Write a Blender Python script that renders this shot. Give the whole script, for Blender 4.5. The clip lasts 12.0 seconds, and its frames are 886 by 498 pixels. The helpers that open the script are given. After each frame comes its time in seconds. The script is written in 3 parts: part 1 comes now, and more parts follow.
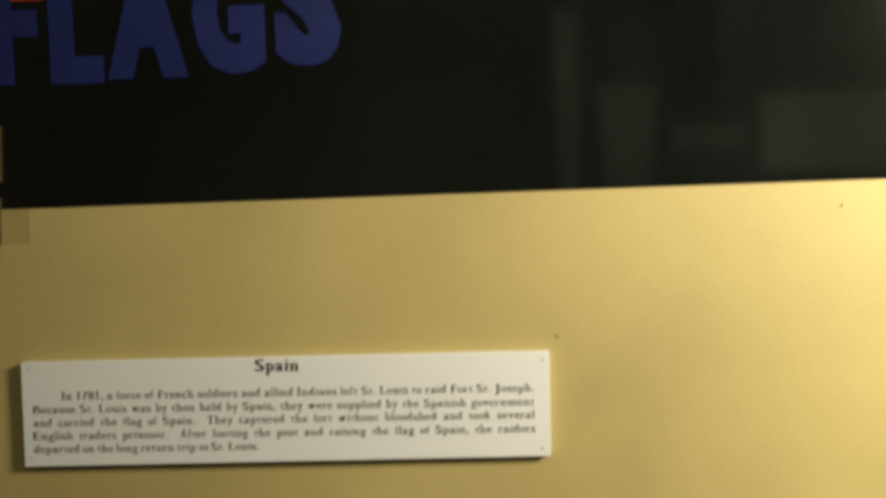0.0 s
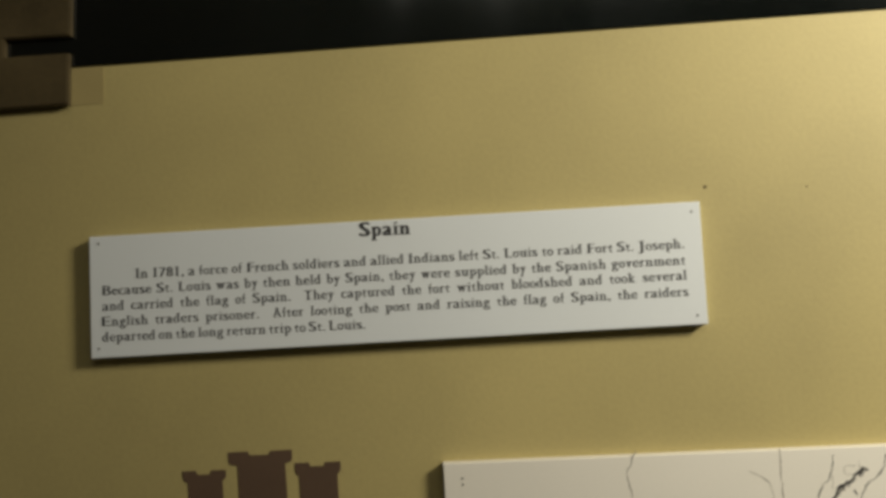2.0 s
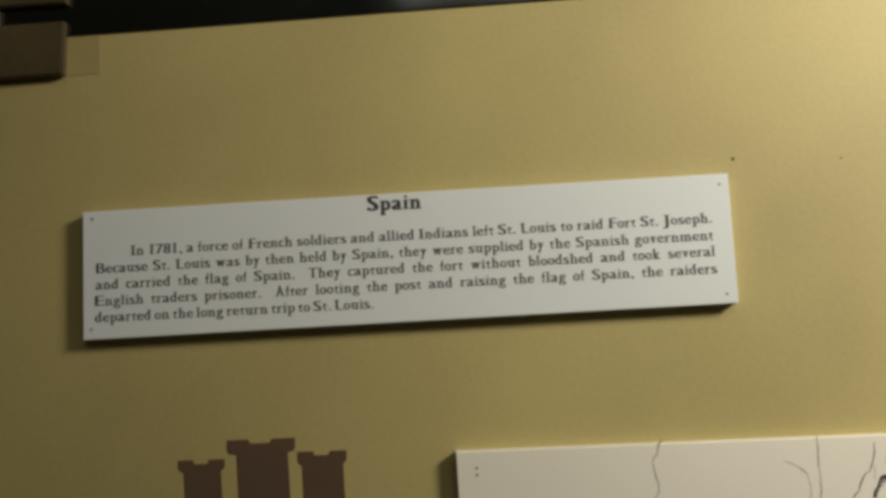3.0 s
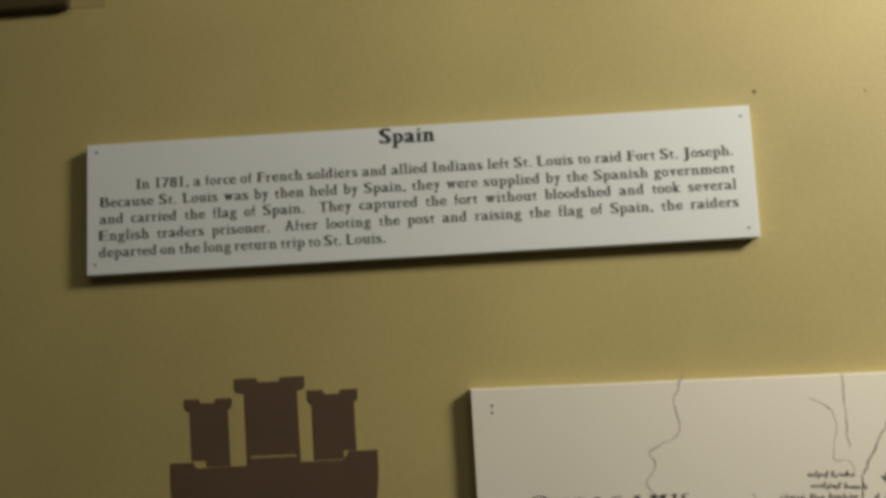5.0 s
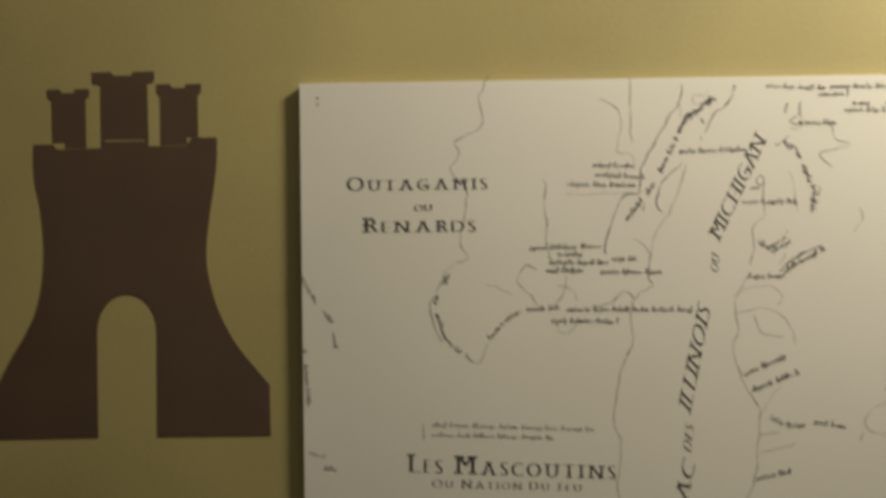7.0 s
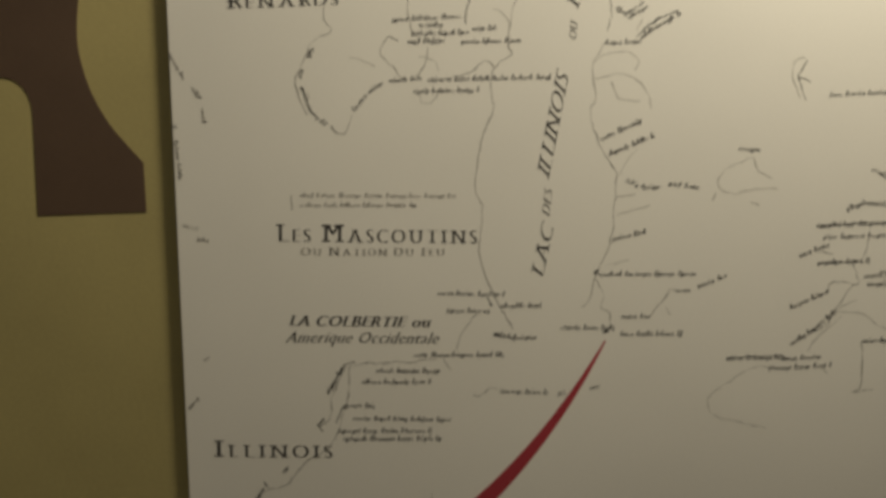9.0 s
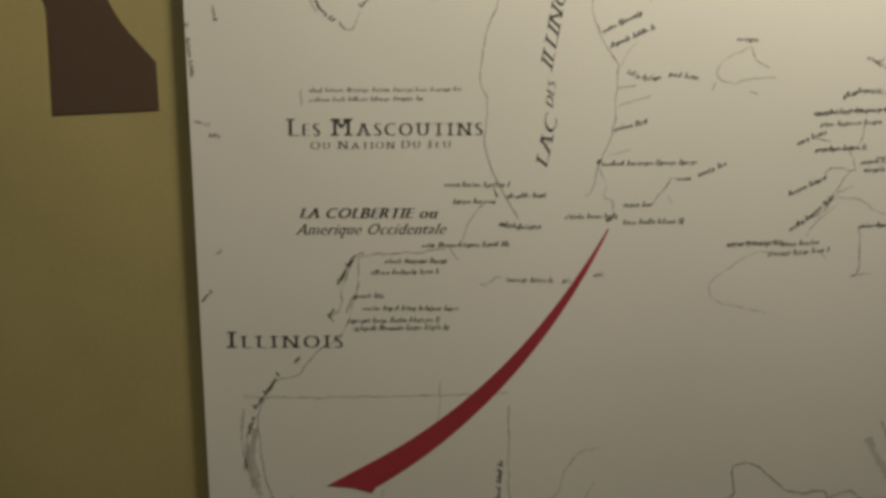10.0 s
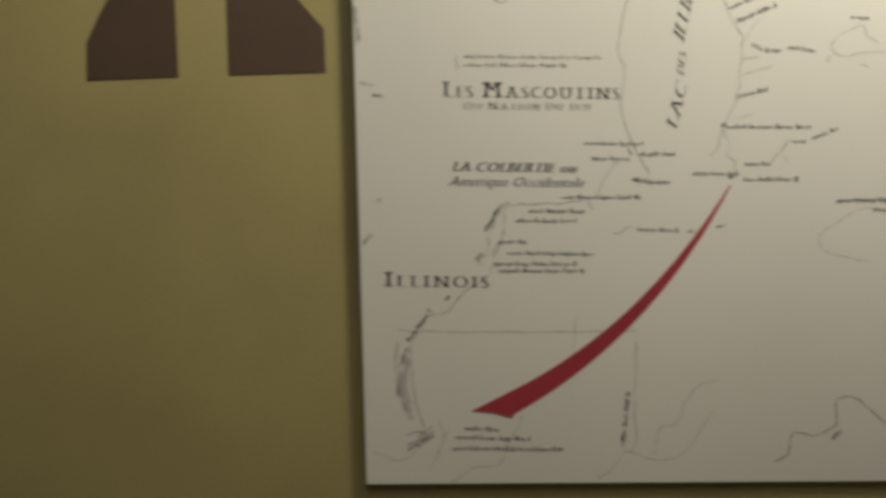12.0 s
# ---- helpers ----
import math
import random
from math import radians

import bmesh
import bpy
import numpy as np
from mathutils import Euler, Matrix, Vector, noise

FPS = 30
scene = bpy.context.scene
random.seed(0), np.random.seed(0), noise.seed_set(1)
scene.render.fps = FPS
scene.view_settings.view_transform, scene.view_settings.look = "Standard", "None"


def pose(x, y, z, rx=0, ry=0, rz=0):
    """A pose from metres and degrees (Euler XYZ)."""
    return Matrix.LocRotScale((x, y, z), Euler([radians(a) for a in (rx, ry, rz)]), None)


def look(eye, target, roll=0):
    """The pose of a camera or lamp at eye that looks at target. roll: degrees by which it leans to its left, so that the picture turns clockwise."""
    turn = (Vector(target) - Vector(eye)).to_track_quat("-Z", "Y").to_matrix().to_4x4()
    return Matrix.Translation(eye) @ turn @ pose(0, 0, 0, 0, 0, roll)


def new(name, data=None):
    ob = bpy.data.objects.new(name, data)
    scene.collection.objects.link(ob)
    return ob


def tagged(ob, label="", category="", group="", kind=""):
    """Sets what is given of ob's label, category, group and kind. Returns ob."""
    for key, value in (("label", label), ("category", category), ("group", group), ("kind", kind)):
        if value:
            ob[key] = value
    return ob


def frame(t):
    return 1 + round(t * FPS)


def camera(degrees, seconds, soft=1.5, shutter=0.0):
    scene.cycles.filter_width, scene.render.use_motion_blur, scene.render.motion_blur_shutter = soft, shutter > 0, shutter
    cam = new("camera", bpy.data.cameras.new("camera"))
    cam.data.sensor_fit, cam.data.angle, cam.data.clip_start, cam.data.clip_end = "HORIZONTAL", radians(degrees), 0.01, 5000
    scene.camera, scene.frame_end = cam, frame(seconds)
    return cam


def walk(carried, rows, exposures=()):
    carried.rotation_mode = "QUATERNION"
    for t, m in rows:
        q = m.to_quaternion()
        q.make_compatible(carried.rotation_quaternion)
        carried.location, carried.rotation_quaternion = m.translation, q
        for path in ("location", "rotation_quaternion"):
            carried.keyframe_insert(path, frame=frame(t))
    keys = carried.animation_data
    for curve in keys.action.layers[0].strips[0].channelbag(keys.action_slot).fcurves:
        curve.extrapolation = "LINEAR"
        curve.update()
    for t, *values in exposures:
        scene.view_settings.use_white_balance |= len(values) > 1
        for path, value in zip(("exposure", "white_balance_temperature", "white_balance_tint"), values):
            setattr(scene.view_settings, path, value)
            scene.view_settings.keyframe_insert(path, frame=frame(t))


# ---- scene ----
import itertools

cam = camera(56.0, 12.0, soft=3.55, shutter=0.5)
PATH = [
    (0, (0.1398, -0.626, 1.689), (0.0873, 1.3708, 1.5881), -1.64),
    (0.5, (0.1059, -0.6269, 1.6135), (0.0489, 1.3721, 1.5863), -3.10),
    (1, (0.0548, -0.6036, 1.5936), (0.0223, 1.3959, 1.6234), -2.19),
    (1.5, (0.0587, -0.572, 1.5545), (0.0127, 1.4256, 1.6421), -3.50),
    (2, (0.0487, -0.5476, 1.5195), (-0.0078, 1.4465, 1.6621), -3.29),
    (2.5, (0.0471, -0.5293, 1.5027), (-0.0216, 1.4617, 1.6786), -3.14),
    (4.5, (0.0229, -0.4962, 1.4663), (-0.0392, 1.4898, 1.6939), -3.50),
    (5, (0.0298, -0.4976, 1.4502), (-0.0337, 1.4896, 1.6676), -3.14),
    (5.5, (0.0446, -0.5097, 1.4166), (-0.0052, 1.4808, 1.6049), -2.29),
    (6, (0.0716, -0.5191, 1.3677), (0.0048, 1.472, 1.5439), -1.50),
    (6.5, (0.0988, -0.5296, 1.3268), (0.0336, 1.4651, 1.4574), -1.14),
    (7, (0.1379, -0.5382, 1.2877), (0.0594, 1.4582, 1.379), -0.95),
    (7.5, (0.165, -0.5407, 1.2529), (0.1172, 1.4586, 1.2758), -1.19),
    (7.7, (0.1781, -0.5384, 1.2468), (0.1236, 1.4607, 1.2236), -1.05),
    (9.3, (0.2247, -0.5498, 1.1532), (0.1354, 1.4473, 1.0919), -2.01),
    (9.5, (0.2198, -0.5523, 1.1344), (0.1336, 1.445, 1.0794), -2.13),
    (10, (0.2173, -0.5618, 1.1086), (0.1307, 1.4354, 1.0482), -2.33),
    (10.5, (0.2106, -0.5778, 1.099), (0.1322, 1.4184, 1.0054), -2.07),
    (11, (0.2087, -0.5922, 1.0897), (0.1254, 1.4036, 0.9891), -1.78),
    (11.5, (0.1977, -0.6087, 1.087), (0.0993, 1.3857, 0.9756), -1.86),
    (12, (0.1171, -0.6324, 1.0816), (0.0299, 1.3643, 1.0063), -1.27),
]
EXPOSURES = [(0.0, 0.17, 7300, 10), (0.5, -0.04, 6950, 10), (1.0, -0.09, 6800, 10), (2.0, -0.12, 6450, 10), (5.5, -0.16, 6450, 10), (7.0, -0.20, 6700, 10), (7.7, -0.20, 6850, 10), (9.5, 0.01, 6600, 10), (10.0, 0.16, 6500, 10), (10.5, 0.30, 6400, 10), (11.5, 0.46, 6300, 10), (12.0, 0.55, 6250, 10)]
walk(cam, [(t, look(eye, target, roll)) for t, eye, target, roll in PATH], EXPOSURES)

# ---- light ----
world = bpy.data.worlds.new("room_air")
scene.world = world
world.use_nodes = True
world.node_tree.nodes["Background"].inputs[0].default_value = (1.0, 0.93, 0.82, 1)
world.node_tree.nodes["Background"].inputs[1].default_value = 0.05


def lamp(name, kind, power, colour, m, size):
    data = bpy.data.lights.new(name, kind)
    data.energy, data.color = power, colour
    if kind == "AREA":
        data.size = size
    else:
        data.spot_size, data.spot_blend = radians(103), 1.0
        data.shadow_soft_size = size
    ob = new(name, data)
    ob.matrix_world = m
    return ob


# the display lamp, up and to the side of the wall
lamp("display_lamp", "SPOT", 94.5, (1.0, 0.935, 0.755), look((0.968, -0.56, 2.027), (0.654, 0.0, 1.877)), 0.14)
# dim unseen ceiling lamp, added as fill to lighten the shadows
lamp("fill_lamp", "AREA", 8.5, (1.0, 0.96, 0.83), pose(0.5, -1.65, 2.66), 1.3)


# ---- materials ----
def material(name, colour, rough=0.6, metal=0.0, fine=400.0, coarse=9.0, vary=0.06, bump=0.05, depth=0.0004, coat=0.0, tone=None):
    """A painted or printed surface: colour varied at two scales, and a fine relief."""
    mat = bpy.data.materials.new(name)
    mat.use_nodes = True
    nodes, links = mat.node_tree.nodes, mat.node_tree.links
    bsdf = nodes["Principled BSDF"]
    bsdf.inputs["Roughness"].default_value = rough
    bsdf.inputs["Metallic"].default_value = metal
    bsdf.inputs["Coat Weight"].default_value = coat
    bsdf.inputs["Coat Roughness"].default_value = 0.12
    place = nodes.new("ShaderNodeTexCoord")
    big, small = nodes.new("ShaderNodeTexNoise"), nodes.new("ShaderNodeTexNoise")
    big.inputs["Scale"].default_value, big.inputs["Detail"].default_value = coarse, 5
    small.inputs["Scale"].default_value, small.inputs["Detail"].default_value = fine, 3
    links.new(place.outputs["Object"], big.inputs["Vector"])
    links.new(place.outputs["Object"], small.inputs["Vector"])
    both = nodes.new("ShaderNodeMath")
    both.operation = "MULTIPLY_ADD"
    both.inputs[1].default_value = 0.35
    links.new(small.outputs["Fac"], both.inputs[0])
    links.new(big.outputs["Fac"], both.inputs[2])
    ramp = nodes.new("ShaderNodeValToRGB")
    ramp.color_ramp.elements[0].position, ramp.color_ramp.elements[1].position = 0.4, 0.95
    low = tone or [c * (1 - 2 * vary) for c in colour]
    ramp.color_ramp.elements[0].color = (*low, 1)
    ramp.color_ramp.elements[1].color = (*[min(1, c * (1 + vary)) for c in colour], 1)
    links.new(both.outputs[0], ramp.inputs[0])
    links.new(ramp.outputs[0], bsdf.inputs["Base Color"])
    if bump:
        relief = nodes.new("ShaderNodeBump")
        relief.inputs["Strength"].default_value, relief.inputs["Distance"].default_value = bump, depth
        links.new(small.outputs["Fac"], relief.inputs["Height"])
        links.new(relief.outputs[0], bsdf.inputs["Normal"])
    return mat


WALL = material("ochre_wall_paint", (0.42, 0.345, 0.143), 0.62, fine=330, coarse=6, vary=0.09, bump=0.3)
BACK = material("pale_room_paint", (0.78, 0.74, 0.66), 0.8)
DARK = material("dark_brown_room_paint", (0.07, 0.058, 0.042), 0.8, vary=0.1)
CLOTH = material("pale_cloth", (0.80, 0.80, 0.78), 0.9, fine=700, coarse=8, vary=0.1, bump=0.3)
DULL = material("dull_grey_board", (0.42, 0.42, 0.42), 0.7, vary=0.12)
GREY = material("pale_grey_board", (0.82, 0.83, 0.84), 0.6, vary=0.05)
CEIL = material("ceiling_paint", (0.7, 0.68, 0.62), 0.9)
FLOOR = material("grey_carpet", (0.22, 0.20, 0.165), 0.95, fine=900, bump=0.5)
BOARD = material("white_board", (0.70, 0.728, 0.748), 0.45, fine=600, coarse=6, vary=0.025, bump=0.05)
PAPER = material("map_paper", (0.82, 0.775, 0.69), 0.5, fine=500, coarse=5, vary=0.035, bump=0.05)
INK = material("black_print", (0.05, 0.049, 0.053), 0.5, fine=1500, vary=0.2, bump=0)
MAPINK = material("map_ink", (0.05, 0.046, 0.045), 0.6, fine=1500, coarse=120, vary=0.3, bump=0)
RIVER = material("river_ink", (0.28, 0.255, 0.22), 0.6, fine=1200, coarse=90, vary=0.35, bump=0)
SCRIPT = material("script_ink", (0.045, 0.041, 0.04), 0.6, fine=1500, coarse=140, vary=0.35, bump=0)
NAME = material("name_ink", (0.055, 0.05, 0.048), 0.6, fine=1500, coarse=140, vary=0.35, bump=0)
FAINT = material("faded_map_ink", (0.55, 0.515, 0.45), 0.6, fine=900, coarse=120, vary=0.25, bump=0)
PALE = material("very_faded_ink", (0.60, 0.57, 0.50), 0.6, fine=900, coarse=60, vary=0.15, bump=0)
BROWN = material("brown_paint", (0.105, 0.064, 0.040), 0.55, fine=500, coarse=14, vary=0.1, bump=0.15)
RED = material("red_vinyl", (0.40, 0.045, 0.06), 0.4, fine=700, coarse=25, vary=0.08, bump=0.03)
BLACK = material("black_gloss_panel", (0.0045, 0.0058, 0.0054), 0.14, fine=160, coarse=5, vary=0.25, bump=0.03)


def streaks(mat, low, high, size):
    """Wipe marks: upright streaks in which the gloss is duller."""
    nodes, links = mat.node_tree.nodes, mat.node_tree.links
    place, stretch, grain, ramp = (nodes.new("ShaderNode" + n) for n in ("TexCoord", "Mapping", "TexNoise", "MapRange"))
    stretch.inputs["Scale"].default_value = size
    grain.inputs["Scale"].default_value, grain.inputs["Detail"].default_value = 1.0, 4
    ramp.inputs["From Min"].default_value, ramp.inputs["From Max"].default_value = 0.42, 0.72
    ramp.inputs["To Min"].default_value, ramp.inputs["To Max"].default_value = low, high
    links.new(place.outputs["Object"], stretch.inputs["Vector"])
    links.new(stretch.outputs[0], grain.inputs["Vector"])
    links.new(grain.outputs["Fac"], ramp.inputs["Value"])
    links.new(ramp.outputs[0], nodes["Principled BSDF"].inputs["Roughness"])


streaks(BLACK, 0.07, 0.15, (16, 1, 2.5))
# lacquer and laminate throw back more than plain plastic
BLACK.node_tree.nodes["Principled BSDF"].inputs["IOR"].default_value = 1.92
PAPER.node_tree.nodes["Principled BSDF"].inputs["IOR"].default_value = 1.7
BLUE = material("dark_blue_lettering", (0.012, 0.019, 0.095), 0.3, fine=300, coarse=20, vary=0.15, bump=0.05)
REDP = material("red_lettering", (0.35, 0.03, 0.02), 0.5, fine=300, coarse=20, vary=0.1, bump=0.05)
WOOD = material("aged_brown_wood", (0.078, 0.058, 0.028), 0.36, fine=260, coarse=18, vary=0.22, bump=0.3)
SHADOW_TAN = material("tan_shadow_paint", (0.345, 0.275, 0.115), 0.6, fine=600, coarse=20, vary=0.06, bump=0.1)
STEEL = material("dull_steel", (0.35, 0.34, 0.32), 0.4, metal=1.0, bump=0)
CHIP = material("dark_hole", (0.17, 0.13, 0.06), 0.8, bump=0)


# ---- building helpers ----
def part(name, bm, mat, parent=None, label=""):
    """Links a bmesh as one mesh object under a thing or a part."""
    me = bpy.data.meshes.new(name)
    bmesh.ops.recalc_face_normals(bm, faces=bm.faces)
    bm.to_mesh(me)
    bm.free()
    me.materials.append(mat)
    ob = new(name, me)
    ob.parent = parent
    return tagged(ob, label)


def thing(name, label, category, group=""):
    return tagged(new(name), label, category, group)


def block(x0, x1, y0, y1, z0, z1, bevel=0.0):
    bm = bmesh.new()
    bmesh.ops.create_cube(bm, size=1)
    for v in bm.verts:
        v.co = Vector((x0 + (v.co.x + 0.5) * (x1 - x0), y0 + (v.co.y + 0.5) * (y1 - y0), z0 + (v.co.z + 0.5) * (z1 - z0)))
    if bevel:
        bmesh.ops.bevel(bm, geom=bm.edges[:], offset=bevel, segments=2, affect="EDGES")
    return bm


def slab(outline, front, back, bevel=0.0):
    """A flat piece with this outline (x, z), from the depth back to the depth front."""
    bm = bmesh.new()
    face = bm.faces.new([bm.verts.new((x, back, z)) for x, z in outline])
    out = bmesh.ops.extrude_face_region(bm, geom=[face])
    lifted = [v for v in out["geom"] if isinstance(v, bmesh.types.BMVert)]
    for v in lifted:
        v.co.y = front
    if bevel:
        rim = [e for e in bm.edges if all(abs(v.co.y - front) < 1e-7 for v in e.verts)]
        bmesh.ops.bevel(bm, geom=rim, offset=bevel, segments=2, affect="EDGES")
    return bm


def disc(x, y, z, radius, height, sides=12):
    bm = bmesh.new()
    bmesh.ops.create_cone(bm, cap_ends=True, segments=sides, radius1=radius, radius2=radius * 0.7, depth=height)
    bmesh.ops.transform(bm, matrix=pose(x, y - height / 2, z, 90), verts=bm.verts)
    return bm


def smooth(points, step=1.6):
    """Points along a soft curve through the given ones."""
    p = [Vector(q) for q in points]
    p = [2 * p[0] - p[1]] + p + [2 * p[-1] - p[-2]]
    out = []
    for a, b, c, d in zip(p, p[1:], p[2:], p[3:]):
        n = max(2, int((c - b).length / step))
        for i in range(n):
            t = i / n
            out.append(0.5 * (2 * b + (c - a) * t + (2 * a - 5 * b + 4 * c - d) * t * t + (3 * b - a - 3 * c + d) * t ** 3))
    return out + [p[-2]]


def glyphs(text, bold=0.0, serif=0.0, thin=0.0):
    """The outline font's letters as a flat bmesh, one unit high capitals, with slab serifs if asked."""
    curve = bpy.data.curves.new("letters", "FONT")
    curve.body, curve.size, curve.offset, curve.resolution_u, curve.space_character = text, 1.0, -thin, 3, 1.08
    ob = bpy.data.objects.new("letters", curve)
    scene.collection.objects.link(ob)
    me = bpy.data.meshes.new_from_object(ob.evaluated_get(bpy.context.evaluated_depsgraph_get()))
    bpy.data.objects.remove(ob)
    bpy.data.curves.remove(curve)
    bm = bmesh.new()
    bm.from_mesh(me)
    bpy.data.meshes.remove(me)
    bmesh.ops.remove_doubles(bm, verts=bm.verts, dist=1e-5)
    if serif:
        feet = []
        for e in bm.edges:
            a, b = e.verts[0].co, e.verts[1].co
            if len(e.link_faces) == 1 and abs(a.y - b.y) < 0.012 and 0.02 < abs(a.x - b.x) < 0.17:
                stems = [o for v in e.verts for o in v.link_edges if o is not e and len(o.link_faces) == 1 and abs(o.verts[0].co.y - o.verts[1].co.y) > 0.2]
                if not stems:
                    continue
                up = e.link_faces[0].calc_center_median().y > a.y
                feet.append((min(a.x, b.x), max(a.x, b.x), a.y, up))
        for x0, x1, y, up in feet:
            y1 = y + (0.045 if up else -0.045)
            bm.faces.new([bm.verts.new((x, v, 0.01)) for x, v in ((x0 - serif, y), (x1 + serif, y), (x1 + serif, y1), (x0 - serif, y1))])
    if bold:
        first = bm.verts[:] + bm.edges[:] + bm.faces[:]
        copies = max(2, math.ceil(bold / 0.022))
        for k in range(1, copies + 1):
            twin = bmesh.ops.duplicate(bm, geom=first)["geom"]
            bmesh.ops.translate(bm, vec=(bold * k / copies, 0, 0.004 * k), verts=[v for v in twin if isinstance(v, bmesh.types.BMVert)])
    return bm


def measure_caps():
    bm = glyphs("H")
    top = max(v.co.y for v in bm.verts)
    bm.free()
    return top


CAPS = measure_caps()


# set widths of a book face, in thousandths of its size
BOOK = dict(zip("abcdefghijklmnopqrstuvwxyz", (556, 556, 444, 574, 500, 333, 537, 611, 315, 296, 593, 315, 889, 611, 500, 574, 556, 444, 463, 389, 611, 537, 778, 537, 537, 481)))
BOOK |= dict(zip("ABCDEFGHIJLPST ,.178", (722, 722, 722, 778, 722, 667, 778, 833, 407, 556, 667, 667, 630, 667, 278, 278, 278, 556, 556, 556)))
cut = {}


def book_line(text, wide, bold, serif, thin):
    """A justified line of book type, capitals one unit high: each letter takes its set width, and the spaces take up the rest of the width."""
    em = CAPS / 0.722
    gaps = max(1, text.count(" "))
    space = max(0.12, (wide - sum(BOOK[ch] for ch in text if ch != " ") / 1000 * em) / gaps)
    bm, at = bmesh.new(), 0.0
    for ch in text:
        if ch == " ":
            at += space
            continue
        if (ch, bold) not in cut:
            g = glyphs(ch, bold, serif, thin)
            cut[ch, bold] = bpy.data.meshes.new("letter")
            g.to_mesh(cut[ch, bold])
            g.free()
        before = len(bm.verts)
        bm.from_mesh(cut[ch, bold])
        bm.verts.ensure_lookup_table()
        mine = bm.verts[before:]
        lo, hi = min(v.co.x for v in mine), max(v.co.x for v in mine)
        step = BOOK[ch] / 1000 * em
        k = min(1.7, (step - 0.035) / (hi - lo)) if ch not in ".,1" else 1.0
        for v in mine:
            v.co.x = at + step / 2 + (v.co.x - (lo + hi) / 2) * k
        at += step
    return bm


def lettering(text, x0, x1, z0, z1, cap, depth, mat, parent, bold=0.0, serif=0.0, slant=0.0, first=1.0, name="lettering", thin=0.0, book=False):
    """A line of writing on a board, from (x0, z0) to (x1, z1) along its foot, capitals cap high; first: the first letters are that much larger."""
    bm = bmesh.new()
    if first > 1.0:
        cursor, pieces = 0.0, []
        for word in text.split(" "):
            for i, ch in enumerate(word):
                g = glyphs(ch, bold, serif, thin)
                k = first if i == 0 else 1.0
                lo, hi = min(v.co.x for v in g.verts), max(v.co.x for v in g.verts)
                for v in g.verts:
                    v.co.x, v.co.y = cursor + (v.co.x - lo) * k, v.co.y * k
                cursor += (hi - lo) * k + 0.17
                me = bpy.data.meshes.new("letter")
                g.to_mesh(me)
                g.free()
                bm.from_mesh(me)
                bpy.data.meshes.remove(me)
            cursor += 0.42
    else:
        bm.free()
        bm = book_line(text, math.hypot(x1 - x0, z1 - z0) / cap * CAPS, bold, serif, thin) if book else glyphs(text, bold, serif, thin)
    lo, hi = min(v.co.x for v in bm.verts), max(v.co.x for v in bm.verts)
    foot, along = Vector((x0, z0)), Vector((x1 - x0, z1 - z0))
    up = Vector((-along.y, along.x)).normalized()
    for v in bm.verts:
        y = v.co.y / CAPS * cap
        p = foot + along * ((v.co.x - lo) / (hi - lo)) + up * y + along.normalized() * (y * slant)
        v.co = Vector((p.x, depth - v.co.z * 0.003, p.y))
    return part(name, bm, mat, parent)


# ---- the room ----
def structure(name, bm, mat, label):
    return tagged(part(name, bm, mat), label, "", "", "structure")


wall = structure("wall_north", block(-2.5, 2.6, 0.0, 0.12, 0, 2.7), WALL, "ochre-painted smooth display wall")
structure("floor", block(-2.5, 2.6, -6.0, 0.12, -0.1, 0), FLOOR, "grey carpeted floor of the gallery")
structure("ceiling", block(-2.5, 2.6, -6.0, 0.12, 2.7, 2.8), CEIL, "plain off-white ceiling of the gallery")
structure("wall_west", block(-2.62, -2.5, -6.0, 0.12, 0, 2.7), BACK, "plain pale side wall of the gallery")
structure("wall_east", block(2.6, 2.72, -6.0, 0.12, 0, 2.7), BACK, "plain pale side wall of the gallery")
# unseen wall, its left end and dark colour chosen for the panel's reflection
structure("wall_south", block(0.5, 2.6, -2.92, -2.8, 0, 2.7), DARK, "plain unseen dark brown wall added opposite the display")
structure("wall_return", block(-2.5, 2.6, -6.12, -6.0, 0, 2.7), BACK, "plain wall at the far end of the gallery")


def reflection_board(x0, x1, z0, z1, paint, label):
    """An unseen board added on the opposite wall, so that a pale shape shows in the gloss of the heading panel."""
    board = thing("reflection_board", label, "display board")
    part("board", block(x0 + 0.012, x1 - 0.012, -2.8, -2.785, z0 + 0.012, z1 - 0.012, 0.002), paint, board)
    for a, b, c, d in ((x0, x1, z1 - 0.012, z1), (x0, x1, z0, z0 + 0.012), (x0, x0 + 0.012, z0 + 0.012, z1 - 0.012), (x1 - 0.012, x1, z0 + 0.012, z1 - 0.012)):
        part("frame_strip", block(a, b, -2.8, -2.778, c, d, 0.002), DARK, board)


